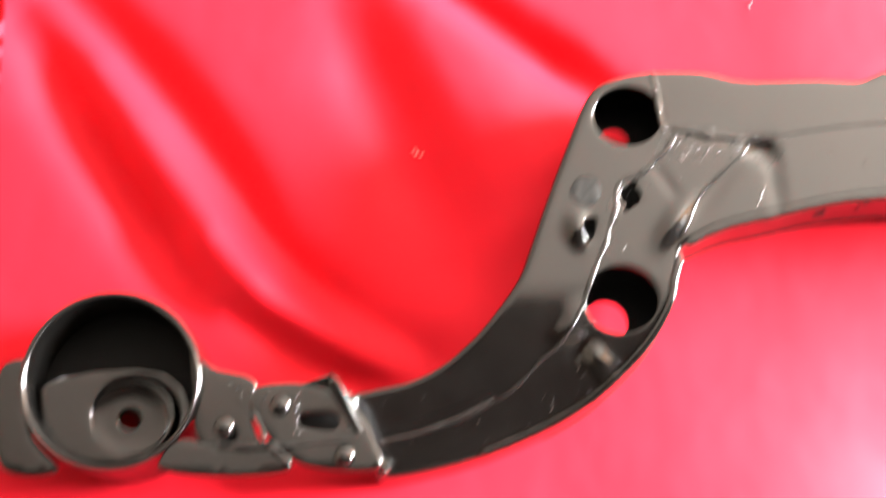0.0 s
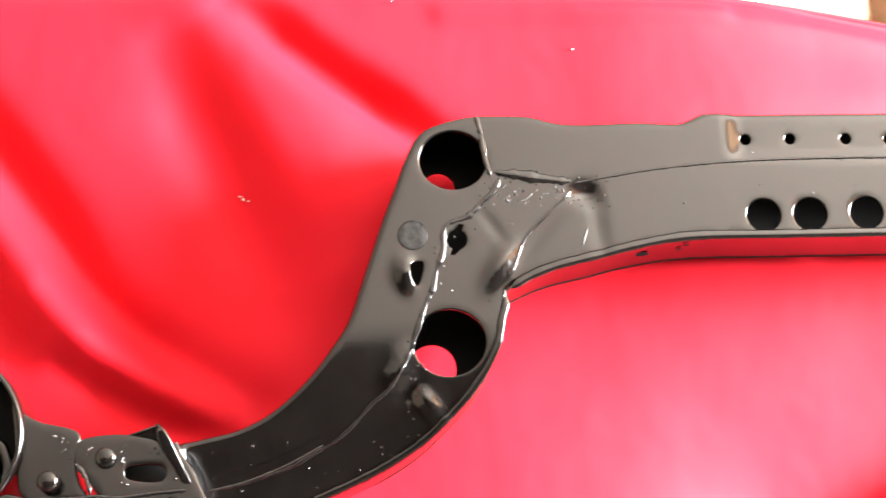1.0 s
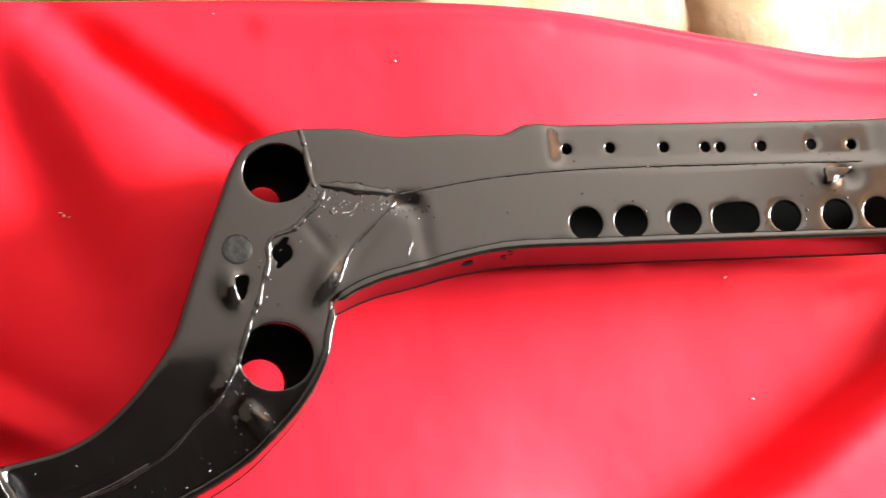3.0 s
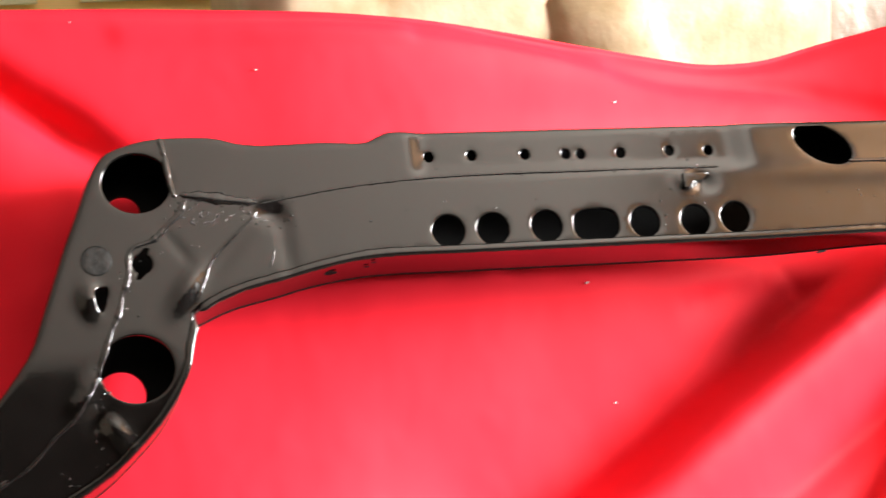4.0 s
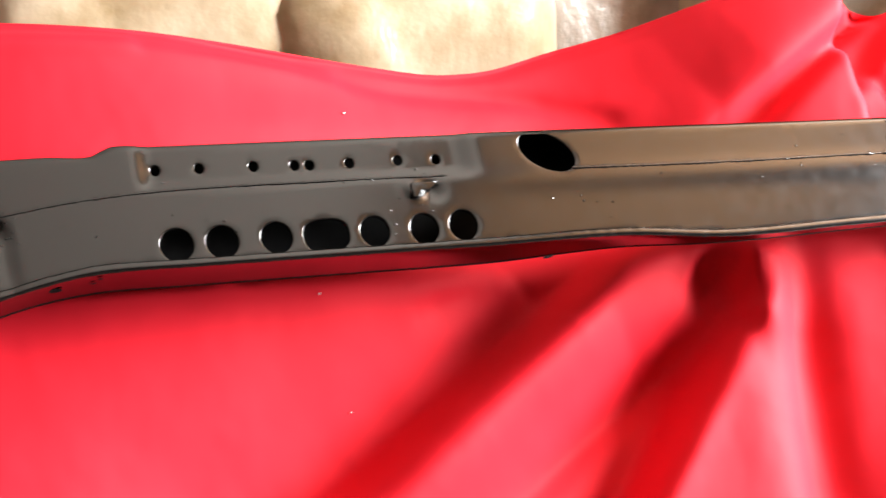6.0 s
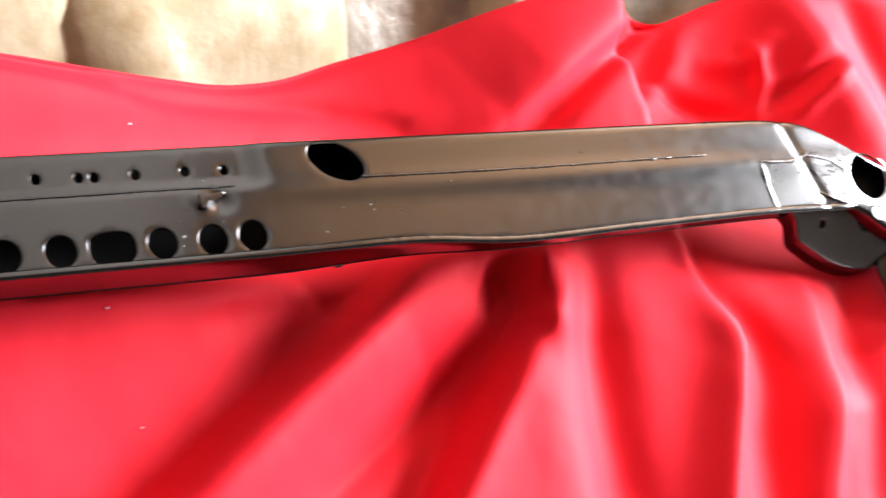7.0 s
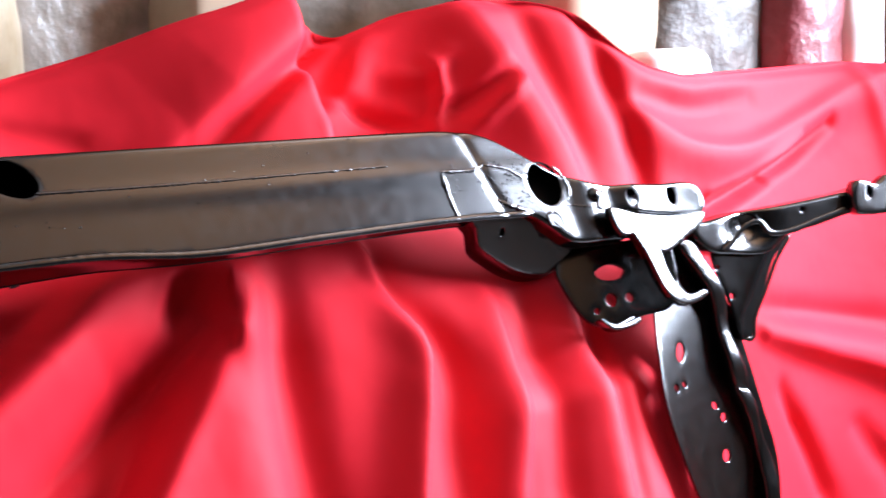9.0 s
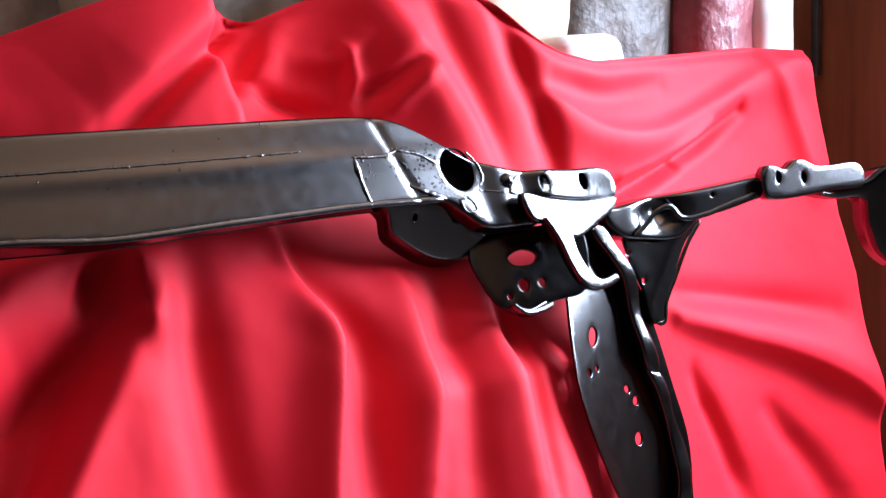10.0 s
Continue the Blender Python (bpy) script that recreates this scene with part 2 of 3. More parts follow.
fold("1530,-139 1513,-300 1474,-502", 14, -14, 1.3)
fold("1610,-150 1592,-301 1562,-525", 50, 9, 1.2, (0.5, 0.5), 34)
# above the beam
fold("1333,246 1179,155 1092,97 1059,79", 8, -22, 1.5, (0.5, 0.5), 14)
fold("1311,255 1158,174 1067,124", 10, 18, 1.4, (0.5, 0.5), 60)
fold("1361,219 1316,159 1248,112", 22, 16, 1.2, (0.5, 0.5), 10)
fold("1311,152 1354,121 1395,99", 9, -14, 1.2)
fold("1425,179 1428,132 1416,98", 8, 12, 1.2, (0.5, 0.5), 5)
fold("1448,183 1418,161 1379,174", 10, 10, 1.2)
fold("1511,141 1467,118 1425,110", 8, -15, 1.4)
fold("1518,122 1480,98 1449,77", 8, 10, 1.4)
fold("1480,234 1505,141 1538,42 1564,-39", 20, 24, 1.5, (0.5, 0.5), 30)
fold("1547,232 1582,61 1598,-39", 14, -10, 1.4)
fold("1632,192 1663,62 1687,-35 1693,-121", 14, -18, 1.3)
fold("1686,51 1772,1 1918,-13 2092,23 2216,61 2307,84", 14, 22, 1.2, (0.5, 0.5), 30)
fold("1707,71 1801,47 1959,56", 16, -15, 1.3)
fold("1781,-92 1925,-63 2065,-29 2161,16", 9, -29, 1.2)
fold("1748,-106 1862,-90 1984,-61", 7, -24, 1.2)
fold("1831,-73 1943,-50 2073,-7", 8, 15, 1.2)
fold("2247,94 2281,5 2303,-128", 14, 10, 1.3)
fold("1930,-245 2119,-281 2281,-328", 16, -20, 1.4)
fold("1943,-280 2179,-358 2299,-440 2391,-530", 34, 34, 1.5, (0.5, 0.5), 14)
fold("1976,-371 2042,-473 2108,-610", 14, -24, 1.6)
fold("2161,-459 2224,-572 2269,-705", 14, -20, 1.6)
# left of the frame
fold("-43,242 33,175 79,141 130,100", 18, -25, 0.8)
fold("-100,192 -66,101 -41,37 -10,-41", 26, -13, 1.2)
fold("-380,250 -290,150 -215,46 -171,-32 -103,-96 -38,-136", 20, -22, 1.0)
fold("-216,-30 -150,-93 -67,-139", 22, 22, 1.0)
fold("-193,-95 -105,-150 -60,-165", 14, -18, 1.0)
fold("-400,190 -310,40 -245,-65", 22, -26, 1.0)
fold("-330,130 -250,20 -190,-60", 26, 14, 1.0)
fold("-60,230 10,110 50,0", 50, 16, 1.0)
fold("437,129 629,127 951,143", 30, 6, 1.0)
fold("429,221 570,213 699,186 852,170 951,136", 8, -8, 1.4)
fold("150,222 443,217 629,198", 10, 6, 1.2)

TOP = mm("-1000,280 -400,268 151,251 444,235 553,225 682,212 762,204 831,208 902,225 1001,237 1089,253 1158,260 1286,287 1325,236 1373,242 1413,253 1487,247 1567,228 1591,216 1632,193 1674,141 1728,108 1806,93 2015,102 2230,110 2343,100")
TOP_S, TOP_V = [p[0] for p in TOP], [p[1] for p in TOP]


def heap(s, v):
    """The lie of the heap under the cloth: two shoulders that face left, and the far end falling back."""
    up = smooth01(-0.05, 0.05, v)
    left = -0.10 * smooth01(0.30, 0.86, s) * (1 - smooth01(0.86, 1.24, s)) - 0.080 * smooth01(1.22, 1.285, s) * (1 - smooth01(1.285, 1.52, s))
    # the hanging part comes forward below the end of the frame
    hang = 0.016 * smooth01(1.08, 1.22, s) * (1 - smooth01(1.48, 1.62, s)) * smooth01(-0.07, -0.17, v)
    hang = hang + 0.028 * smooth01(1.25, 1.42, s) * (1 - smooth01(1.70, 1.85, s)) * smooth01(-0.215, -0.29, v)
    return up * left + hang - 0.18 * smooth01(1.60, 2.25, s)


def cloth_relief(s, v):
    out = heap(s, v)
    for line, wl, wr, amp, grow, ends, crest in FOLDS:
        seg = np.linspace(0, 1, len(line))
        reach = 3 * max(wl, wr) * max(grow, 1)
        lo, hi = line.min(0) - reach, line.max(0) + reach
        near = np.nonzero((s > lo[0]) & (s < hi[0]) & (v > lo[1]) & (v < hi[1]))[0]
        if not len(near):
            continue
        p = np.stack([s[near], v[near]], 1)
        best, pos, left = np.full(len(p), 9.0), np.zeros(len(p)), np.zeros(len(p))
        for i in range(len(line) - 1):
            a, d = line[i], line[i + 1] - line[i]
            t = np.clip(((p - a) @ d) / (d @ d), 0, 1)
            q = np.linalg.norm(p - a - t[:, None] * d, axis=1)
            hit = q < best
            best[hit], pos[hit] = q[hit], (seg[i] + t / (len(line) - 1))[hit]
            left[hit] = ((d[0] * (p[:, 1] - a[1]) - d[1] * (p[:, 0] - a[0])) / np.linalg.norm(d))[hit]
        ww = (wr + (wl - wr) * smooth01(-0.8, 0.8, left / (best + 1e-6))) * (1 + (grow - 1) * pos)
        env = np.minimum(1, ends[0] + (1 - ends[0]) * pos * 4) * np.minimum(1, ends[1] + (1 - ends[1]) * (1 - pos) * 4)
        tent = np.sqrt(best**2 + (crest * ww) ** 2) - crest * ww
        out[near] += amp * env * np.exp(-((tent / ww) ** 1.6) * 1.1)
    # slack between the folds
    for i in range(len(s)):
        p = Vector((s[i] * 6, v[i] * 6, 0))
        out[i] += 0.0020 * noise.noise(p) + 0.0007 * noise.noise(p * 3.1 + Vector((0, 0, 4))) + 0.0003 * noise.noise(p * 9 + Vector((0, 0, 9)))
    return out


def red_cloth():
    s = np.concatenate([np.arange(-1.0, -0.42, 0.02), np.arange(-0.42, TOP_S[-1], 0.005)])
    top = np.interp(s, TOP_S, TOP_V)
    k = 5
    top = np.convolve(np.pad(top, k, mode="edge"), np.ones(2 * k + 1) / (2 * k + 1), "valid")
    d = np.concatenate([np.linspace(0, 0.80, 165), np.linspace(0.83, 1.16, 12)])
    rows_s, rows_v, rows_o = [], [], []
    floor_v = -0.93 / np.cos(np.radians(25 - 17 * smooth01(1.42, 1.78, s)))
    # the part that falls behind the top edge
    for back, drop in ((0.34, 0.35), (0.30, 0.12), (0.2, 0.02), (0.12, -0.004), (0.06, -0.006), (0.025, -0.004), (0.008, -0.001)):
        rows_s.append(s), rows_v.append(top - drop), rows_o.append(heap(s, top) - 0.09 - back)
    for q in d:
        v = top + (floor_v - top) * q / 1.16
        edge = 0.010 * (1 - np.exp(-(((top - v) / 0.012) ** 2))) - 0.010
        # beyond the side edge the cloth leans out a little at its foot
        shift = smooth01(TOP_S[-1] - 0.25, TOP_S[-1], s) * np.interp(-v, [-0.1, 0.05, 0.17, 0.27, 0.5, 1.1], [0, 0.023, 0.038, 0.065, 0.08, 0.12])
        rows_s.append(s + shift), rows_v.append(v), rows_o.append(-0.09 + cloth_relief(s, v) + edge)
    gs, gv, go = (np.array(r) for r in (rows_s, rows_v, rows_o))
    # wrap round the end of the heap
    for turn_s, turn_o in ((0.006, -0.006), (0.010, -0.02), (0.012, -0.06), (0.010, -0.10)):
        gs = np.concatenate([gs, gs[:, len(s) - 1:len(s)] + turn_s], 1)
        gv = np.concatenate([gv, gv[:, len(s) - 1:len(s)]], 1)
        go = np.concatenate([go, go[:, len(s) - 1:len(s)] + turn_o], 1)
    co = surf(gs, gv, go)
    co[..., 2] = np.maximum(co[..., 2], 0.004)
    nr, nc = gs.shape
    i = np.arange(nr * nc).reshape(nr, nc)
    quads = np.stack([i[:-1, :-1], i[1:, :-1], i[1:, 1:], i[:-1, 1:]], -1).reshape(-1, 4)
    me = bpy.data.meshes.new("red_cloth")
    me.from_pydata(co.reshape(-1, 3).tolist(), [], quads.tolist())
    me.polygons.foreach_set("use_smooth", [True] * len(me.polygons))
    me.materials.append(RED)
    ob = new("red_cloth", me)
    return tagged(ob, "bright red satin cloth draped in folds over a heap", "cloth")


red_cloth()

# ---------------------------------------------------------------- the black steel frame
frame_thing = tagged(new("car_subframe"), "gloss black painted steel car subframe lying on red cloth", "car part")
frame_thing.location = (0, 0, 0)

TOP_EDGE = mm("-103,-176 -89,-175 -71,-172 -50,-168 -22,-156 6,-134 25,-113 43,-88 54,-61 65,-32 77,-1 88,25 99,52 108,68 117,77 133,83 151,87 166,88 205,86 214,84 226,80 243,77 302,76 340,74 356,81 400,80 705,70 931,62 1261,50 1319,46 1368,36 1412,12 1451,-14 1479,-27 1527,-41 1562,-46")
LOW_EDGE = mm("1545,-113 1453,-106 1430,-88 1402,-69 1292,-62 1103,-59 947,-57 833,-45 682,-41 421,-33 340,-31 290,-36 251,-44 216,-51 192,-60 177,-68 176,-78 172,-92 168,-110 159,-129 145,-149 123,-170 99,-189 70,-205 42,-217 6,-230 -27,-238 -59,-243 -78,-244")
BODY = spline(TOP_EDGE, step=0.006) + spline(LOW_EDGE, step=0.006)
SLOTS = [ring(0.400, -0.013, 0.0148, 0.0145), ring(0.440, -0.014, 0.0148, 0.0145), ring(0.489, -0.015, 0.0145, 0.0142),
         ring(0.535, -0.017, 0.0215, 0.0145, 0, 40, 2.8), ring(0.581, -0.018, 0.0142, 0.0142), ring(0.629, -0.020, 0.0142, 0.0145), ring(0.668, -0.020, 0.0142, 0.0145)]
BOLT = [ring(s, v, 0.0046, n=18) for s, v in mm("393,56 432,55 481,53 519,51 533,50 571,49 618,48 656,46")]
BIG = [ring(0.1395, 0.048, 0.0285, 0.0260), ring(0.126, -0.1085, 0.0300, 0.0275)]
OVAL = [ring(0.770, 0.044, 0.0305, 0.0175, -27), ring(1.437, -0.033, 0.025, 0.0275, 30)]
DIMPLE_HOLE = spline(mm("99,-41 108,-40 108,-48 102,-60 98,-52"), True, 0.002)


# blacker and duller than the paint: the shade inside holes and recesses as colour
SHADE_BLACK = mottled("matte_shade_black", (0.0012, 0.0012, 0.0012), (0.0025, 0.0025, 0.0025), 40, 0.65, 0.3, 0.2)
DARK = mottled("dark_rubber", (0.02, 0.018, 0.016), (0.05, 0.045, 0.04), 20, 0.6, 0.3)


def body_relief(s, v):
    r = 0.0 * s
    # pocket of the rail with the row of small holes
    r = r - 0.003 * smooth01(0.372, 0.390, s) * (1 - smooth01(0.672, 0.70, s)) * smooth01(0.036, 0.044, v + 0.03 * (s - 0.38))
    # a long shallow swage along the middle of the beam
    mid = 0.022 - 0.045 * (s - 0.7)
    r = r + 0.0012 * smooth01(0.62, 0.75, s) * np.exp(-(((v - mid) / 0.012) ** 2))
    # the arm rolls away towards its lower end
    r = r - 0.040 * smooth01(-0.09, -0.27, v) * smooth01(0.26, 0.06, s)
    # a pressed ridge, a blister and two creases at the knee
    for cs, cv, ws, wv, turn, h in KNEE:
        c, d = math.cos(radians(turn)), math.sin(radians(turn))
        x, y = (s - cs) * c + (v - cv) * d, -(s - cs) * d + (v - cv) * c
        r = r + h * np.exp(-((x / ws) ** 2) - (y / wv) ** 2)
    # a faint fold across the elbow
    r = r - 0.0012 * np.exp(-(((s - 1.345 + 0.3 * v) / 0.006) ** 2))
    r = r + 0.004 * smooth01(1.465, 1.50, s)
    return r


KNEE = [(0.172, -0.047, 0.019, 0.0062, 54, 0.0065), (0.250, 0.013, 0.013, 0.008, -8, -0.0045), (0.264, 0.011, 0.006, 0.007, 0, 0.0014), (0.0935, -0.049, 0.0065, 0.011, 0, 0.0085),
        (0.258, -0.016, 0.006, 0.030, 2, -0.0014), (0.169, -0.012, 0.020, 0.004, -58, -0.0009), (0.207, -0.020, 0.040, 0.005, 47, -0.0016),
        (0.081, -0.133, 0.012, 0.005, 40, 0.005), (0.092, -0.146, 0.012, 0.005, 55, -0.005), (0.107, -0.158, 0.016, 0.006, -55, 0.005), (0.086, -0.119, 0.010, 0.004, 60, 0.003),
        (0.626, 0.017, 0.007, 0.006, 0, 0.004), (0.642, 0.016, 0.010, 0.007, 0, -0.004)]
KEYHOLE = ring(0.138, -0.022, 0.0085, n=24)
for k, dirn in ((5, 1), (17, -1)):
    KEYHOLE[k] = (KEYHOLE[k][0] + 0.004 * dirn, KEYHOLE[k][1] + 0.0045 * dirn)
    KEYHOLE[k + 1] = (KEYHOLE[k + 1][0] + 0.003 * dirn, KEYHOLE[k + 1][1] + 0.0045 * dirn)

def beam_at(s, v, out):
    """The box section grows shallow towards the elbow."""
    return surf(s, v, np.where(out < -0.006, -0.006 + (out + 0.006) * (1 - 0.72 * smooth01(0.70, 0.98, s)), out))


part("beam", plate(BODY, SLOTS + BOLT + BIG + OVAL + [KEYHOLE, DIMPLE_HOLE], 0.064, 0.0055, 0, body_relief, 0.005, 0.0035, back=False, at=beam_at), BLACK, frame_thing)
# closes the box section; its matte black paints in the dark behind the holes
part("back_plate", plate(inset(ccw(BODY), -0.0006), [ring(*mm("131,43")[0], 0.0145), ring(*mm("115,-117")[0], 0.0205), ring(0.536, -0.021, 0.016, 0.008)], 0.003, 0.0006, -0.0605, body_relief, 0.012, at=beam_at), SHADE_BLACK, frame_thing)
# pressed round mark beside the keyhole
mark = part("round_mark", plate(ring(0.1015, -0.0165, 0.0118, n=32), [], 0.0012, 0.0005, 0.0007, cell=0.004), SPECKLED, frame_thing, "dull speckled round plug")
part("mark_rim", bead([*ring(0.1015, -0.0165, 0.0122, n=24), (0.1137, -0.0165)], 0.0007, 0.0004, 0.15), SHADE_BLACK, mark)
for line, rad in (("162,87 165,68 167,47 170,33", 0.0024), ("174,36 181,34 190,33 209,29 238,24", 0.0042),
                  ("178,29 170,17 162,10 149,-2 132,-8 127,-15 126,-30 119,-49 115,-63 108,-77 99,-100 94,-114", 0.0021),
                  ("94,-114 86,-129 74,-144 59,-155 45,-169 31,-180 12,-190 -7,-199 -30,-206 -48,-210 -77,-215", 0.0014),
                  ("241,23 310,32 380,36 452,36 519,34 588,32 663,29", 0.0010),
                  ("792,26 879,22 985,18 1099,15 1214,12", 0.0016), ("237,16 216,-3 195,-24 186,-43 178,-57", 0.0012),
                  ("248,-18 245,-26 243,-33", 0.0010), ("1286,-3 1286,-16 1287,-40 1290,-61", 0.0034), ("1283,-2 1306,-4 1332,-5 1352,0", 0.0024), ("1352,0 1368,-4 1384,-9 1406,-22", 0.0018),
                  ("1355,-43 1373,-53 1404,-66", 0.0036), ("1459,-61 1514,-72 1572,-82 1632,-86 1689,-83", 0.0010), ("1457,-12 1470,-28 1473,-46 1464,-58", 0.0018)):
    part("weld_bead", bead(mm(line), rad, 0.0004, relief=body_relief), WEB, frame_thing, "lumpy painted weld bead")
# lanced tab on the beam
part("lanced_tab", plate(mm("623,23 648,22 640,14 631,15 628,9 622,9"), [], 0.006, 0.001, 0.006, cell=0.004), BLACK, frame_thing)

part("rolled_lip", bead(mm("180,-66 192,-58.5 216,-49.5 251,-42 290,-34 330,-29 421,-31 682,-39 833,-43 947,-55 1103,-57 1292,-60 1398,-66"), 0.0042, 0.0012, 0.10, relief=body_relief), BLACK, frame_thing, "worn glossy lip along the lower edge")
part("rolled_lip", bead(mm("175,-72 174,-80 170,-92 166,-110 157,-128 143,-147.5 121.5,-168.5 98,-187 69,-203 41,-215 5,-228"), 0.0034, 0.0010, 0.12, relief=body_relief), BLACK, frame_thing, "worn glossy lip along the arm")


def spatter(name, boxes, parent):
    """Droplets of weld spatter strewn over patches (s0, v0, s1, v1, count)."""
    rnd = random.Random(name)
    bm = bmesh.new()
    for s0, v0, s1, v1, n in boxes:
        for _ in range(n):
            s, v, r = rnd.uniform(s0, s1), rnd.uniform(v0, v1), rnd.uniform(0.0006, 0.0013) * (1.35 if s0 > 1.28 else 1)
            if not inside(np.array(BODY), np.array([(s, v)]))[0] or any(inside(np.array(h), np.array([(s, v)]))[0] for h in BIG + SLOTS + OVAL + BOLT):
                continue
            g = bmesh.ops.create_icosphere(bm, subdivisions=1, radius=r)
            bmesh.ops.translate(bm, verts=g["verts"], vec=(s, v, float(body_relief(np.array(s), np.array(v)))))
    return tagged(part(name, lay(bm), WEB, parent), kind="stuff")


spatter("weld_spatter", [(0.10, -0.16, 0.20, 0.03, 40), (0.172, 0.006, 0.245, 0.030, 60), (0.085, -0.135, 0.11, -0.105, 14), (0.16, 0.0, 0.27, 0.035, 50), (0.08, -0.2, 0.13, -0.12, 30), (1.29, -0.035, 1.42, 0.004, 40), (1.34, -0.028, 1.42, 0.004, 70), (1.355, -0.055, 1.41, -0.035, 40),
                         (0.30, -0.03, 1.25, 0.05, 60), (-0.07, -0.24, 0.08, -0.18, 30)], frame_thing)

# holes in the lower side of the beam: solid discs, their inner dark painted on
for s, v, o, r in ((0.297, -0.0345, -0.024, 0.006), (0.3335, -0.0315, -0.012, 0.0026), (0.3295, -0.0315, -0.024, 0.0026), (0.757, -0.052, -0.022, 0.005)):
    grommet = ring(s, 0.0, r, n=14)
    bm = bmesh.new()
    bm.faces.new([bm.verts.new((x, v - 0.0012, o + y)) for x, y in grommet])
    bmesh.ops.solidify(bm, geom=bm.faces[:], thickness=0.001)
    part("side_hole_disc", lay(bm), SHADE_BLACK, frame_thing)

# ------- left end: spring cup, link plates and strap
CUP = (-0.291, -0.161)


def lathe(profile, centre, n=64, bm=None, squash=1.0):
    """Turned round an axis that stands on the display surface; profile of (radius, out)."""
    bm = bm or bmesh.new()
    rows = []
    for r, o in profile:
        rows.append([bm.verts.new((centre[0] + r * math.cos(2 * math.pi * k / n), centre[1] + squash * r * math.sin(2 * math.pi * k / n), o)) for k in range(n)])
    for a, b in zip(rows, rows[1:]):
        for k in range(n):
            bm.faces.new((a[k], a[(k + 1) % n], b[(k + 1) % n], b[k]))
    return bm


cup = part("spring_cup", lay(lathe([(0.0745, -0.085), (0.0745, -0.012), (0.0740, -0.007), (0.0725, -0.004), (0.0705, -0.004), (0.069, -0.007), (0.0685, -0.012), (0.068, -0.055), (0.066, -0.062),
                                    (0.058, -0.066), (0.056, -0.070)], CUP)), BLACK, frame_thing)
# floor of the cup, shade painted in with the matte black
part("cup_floor", plate(ring(*CUP, 0.067, n=48), [ring(-0.2865, -0.187, 0.0085, n=18)], 0.003, 0.0008, -0.060, cell=0.012), SHADE_BLACK, cup)
part("cup_shelf", plate(mm("-354,-160 -340,-153 -312,-148 -275,-147 -251,-152 -235,-166 -227,-190 -239,-210 -263,-222 -298,-228 -333,-220 -351,-200"), [ring(-0.274, -0.186, 0.037, 0.033)], 0.006, 0.003, -0.030, cell=0.008), BLACK, cup)
part("spring_seat", lay(lathe([(0.040, -0.060), (0.0395, -0.040), (0.037, -0.036), (0.034, -0.036), (0.0325, -0.041), (0.030, -0.042), (0.012, -0.041), (0.0098, -0.041), (0.0092, -0.046)], (-0.2815, -0.188), squash=0.9)), BLACK, cup)
for text, holes, o, mat_r in (("-228,-123 -221,-142 -208,-152 -174,-165 -177,-190 -172,-209 -162,-222 -185,-217 -212,-220 -221,-210 -225,-166", [], -0.012, 0.002),
                              ("-174,-174 -162,-170 -130,-171 -96,-185 -76,-221 -72,-239 -130,-237 -153,-223 -168,-203 -176,-189", ["-137,-197 -130,-195 -110,-196 -105,-201 -108,-208 -130,-207 -137,-204"], 0.002, 0.002),
                              ("-235,-211 -206,-217 -161,-218 -144,-237 -251,-233", [], -0.006, 0.002),
                              ("-383,-143 -358,-140 -362,-154 -358,-200 -335,-231 -380,-229", [], -0.02, 0.003)):
    p = part("link_plate", plate(spline(mm(text), True, 0.005), [spline(mm(h), True, 0.003) for h in holes], 0.006, mat_r, o, cell=0.006), BLACK, frame_thing)
# black sheet added behind the slot to stand for the shade inside
part("slot_backing", plate(spline(mm("-144,-192 -125,-190 -98,-194 -99,-214 -130,-213 -141,-208"), True, 0.004), [], 0.003, 0.0008, -0.012, cell=0.01), SHADE_BLACK, frame_thing)
for s, v in mm("-197,-204 -152,-188 -101,-230"):
    part("bolt_head", lay(lathe([(0.0085, -0.006), (0.0085, 0.004), (0.007, 0.0065), (0.004, 0.0075), (0.0002, 0.0078)], (s, v), 20)), BLACK, frame_thing)
spots = bmesh.new()
rnd = random.Random(8)
for s, v in mm("-186,-169 -185,-177 -184,-184 -138,-181 -139,-190 -138,-210 -171,-196 -103,-216 -96,-209 -193,-165 -164,-182 -114,-184"):
    for _ in range(3):
        g = bmesh.ops.create_icosphere(spots, subdivisions=1, radius=rnd.uniform(0.0007, 0.0016))
        bmesh.ops.translate(spots, verts=g["verts"], vec=(s + rnd.uniform(-0.003, 0.003), v + rnd.uniform(-0.003, 0.003), 0.002 if s > -0.175 else -0.012))
tagged(part("plate_spatter", lay(spots), WEB, frame_thing), kind="stuff")
part("strap", plate(spline(mm("-111,-164 -105,-169 -91,-199 -79,-222 -66,-242 -75,-242 -88,-223 -99,-200 -111,-177"), True, 0.004), [], 0.012, 0.002, 0.005, lambda s, v: 0.25 * (v + 0.20), cell=0.008), BLACK, frame_thing, "black steel strap across the arm")
part("strap_tab", plate(mm("-141,-176 -134,-170 -111,-164 -107,-177"), [], 0.008, 0.0015, 0.002, lambda s, v: 0.5 * (v + 0.17), cell=0.006), BLACK, frame_thing)
for text, rad in (("-206,-216 -184,-219 -161,-218 -144,-220 -117,-218 -90,-217", 0.0016), ("-161,-218 -150,-228 -144,-237", 0.003), ("-175,-191 -168,-203 -164,-216", 0.0018), ("-72,-219 -45,-214 -8,-201 19,-188", 0.001)):
    part("weld_bead", bead(mm(text), rad, 0.0035), WEB, frame_thing, "lumpy painted weld bead")

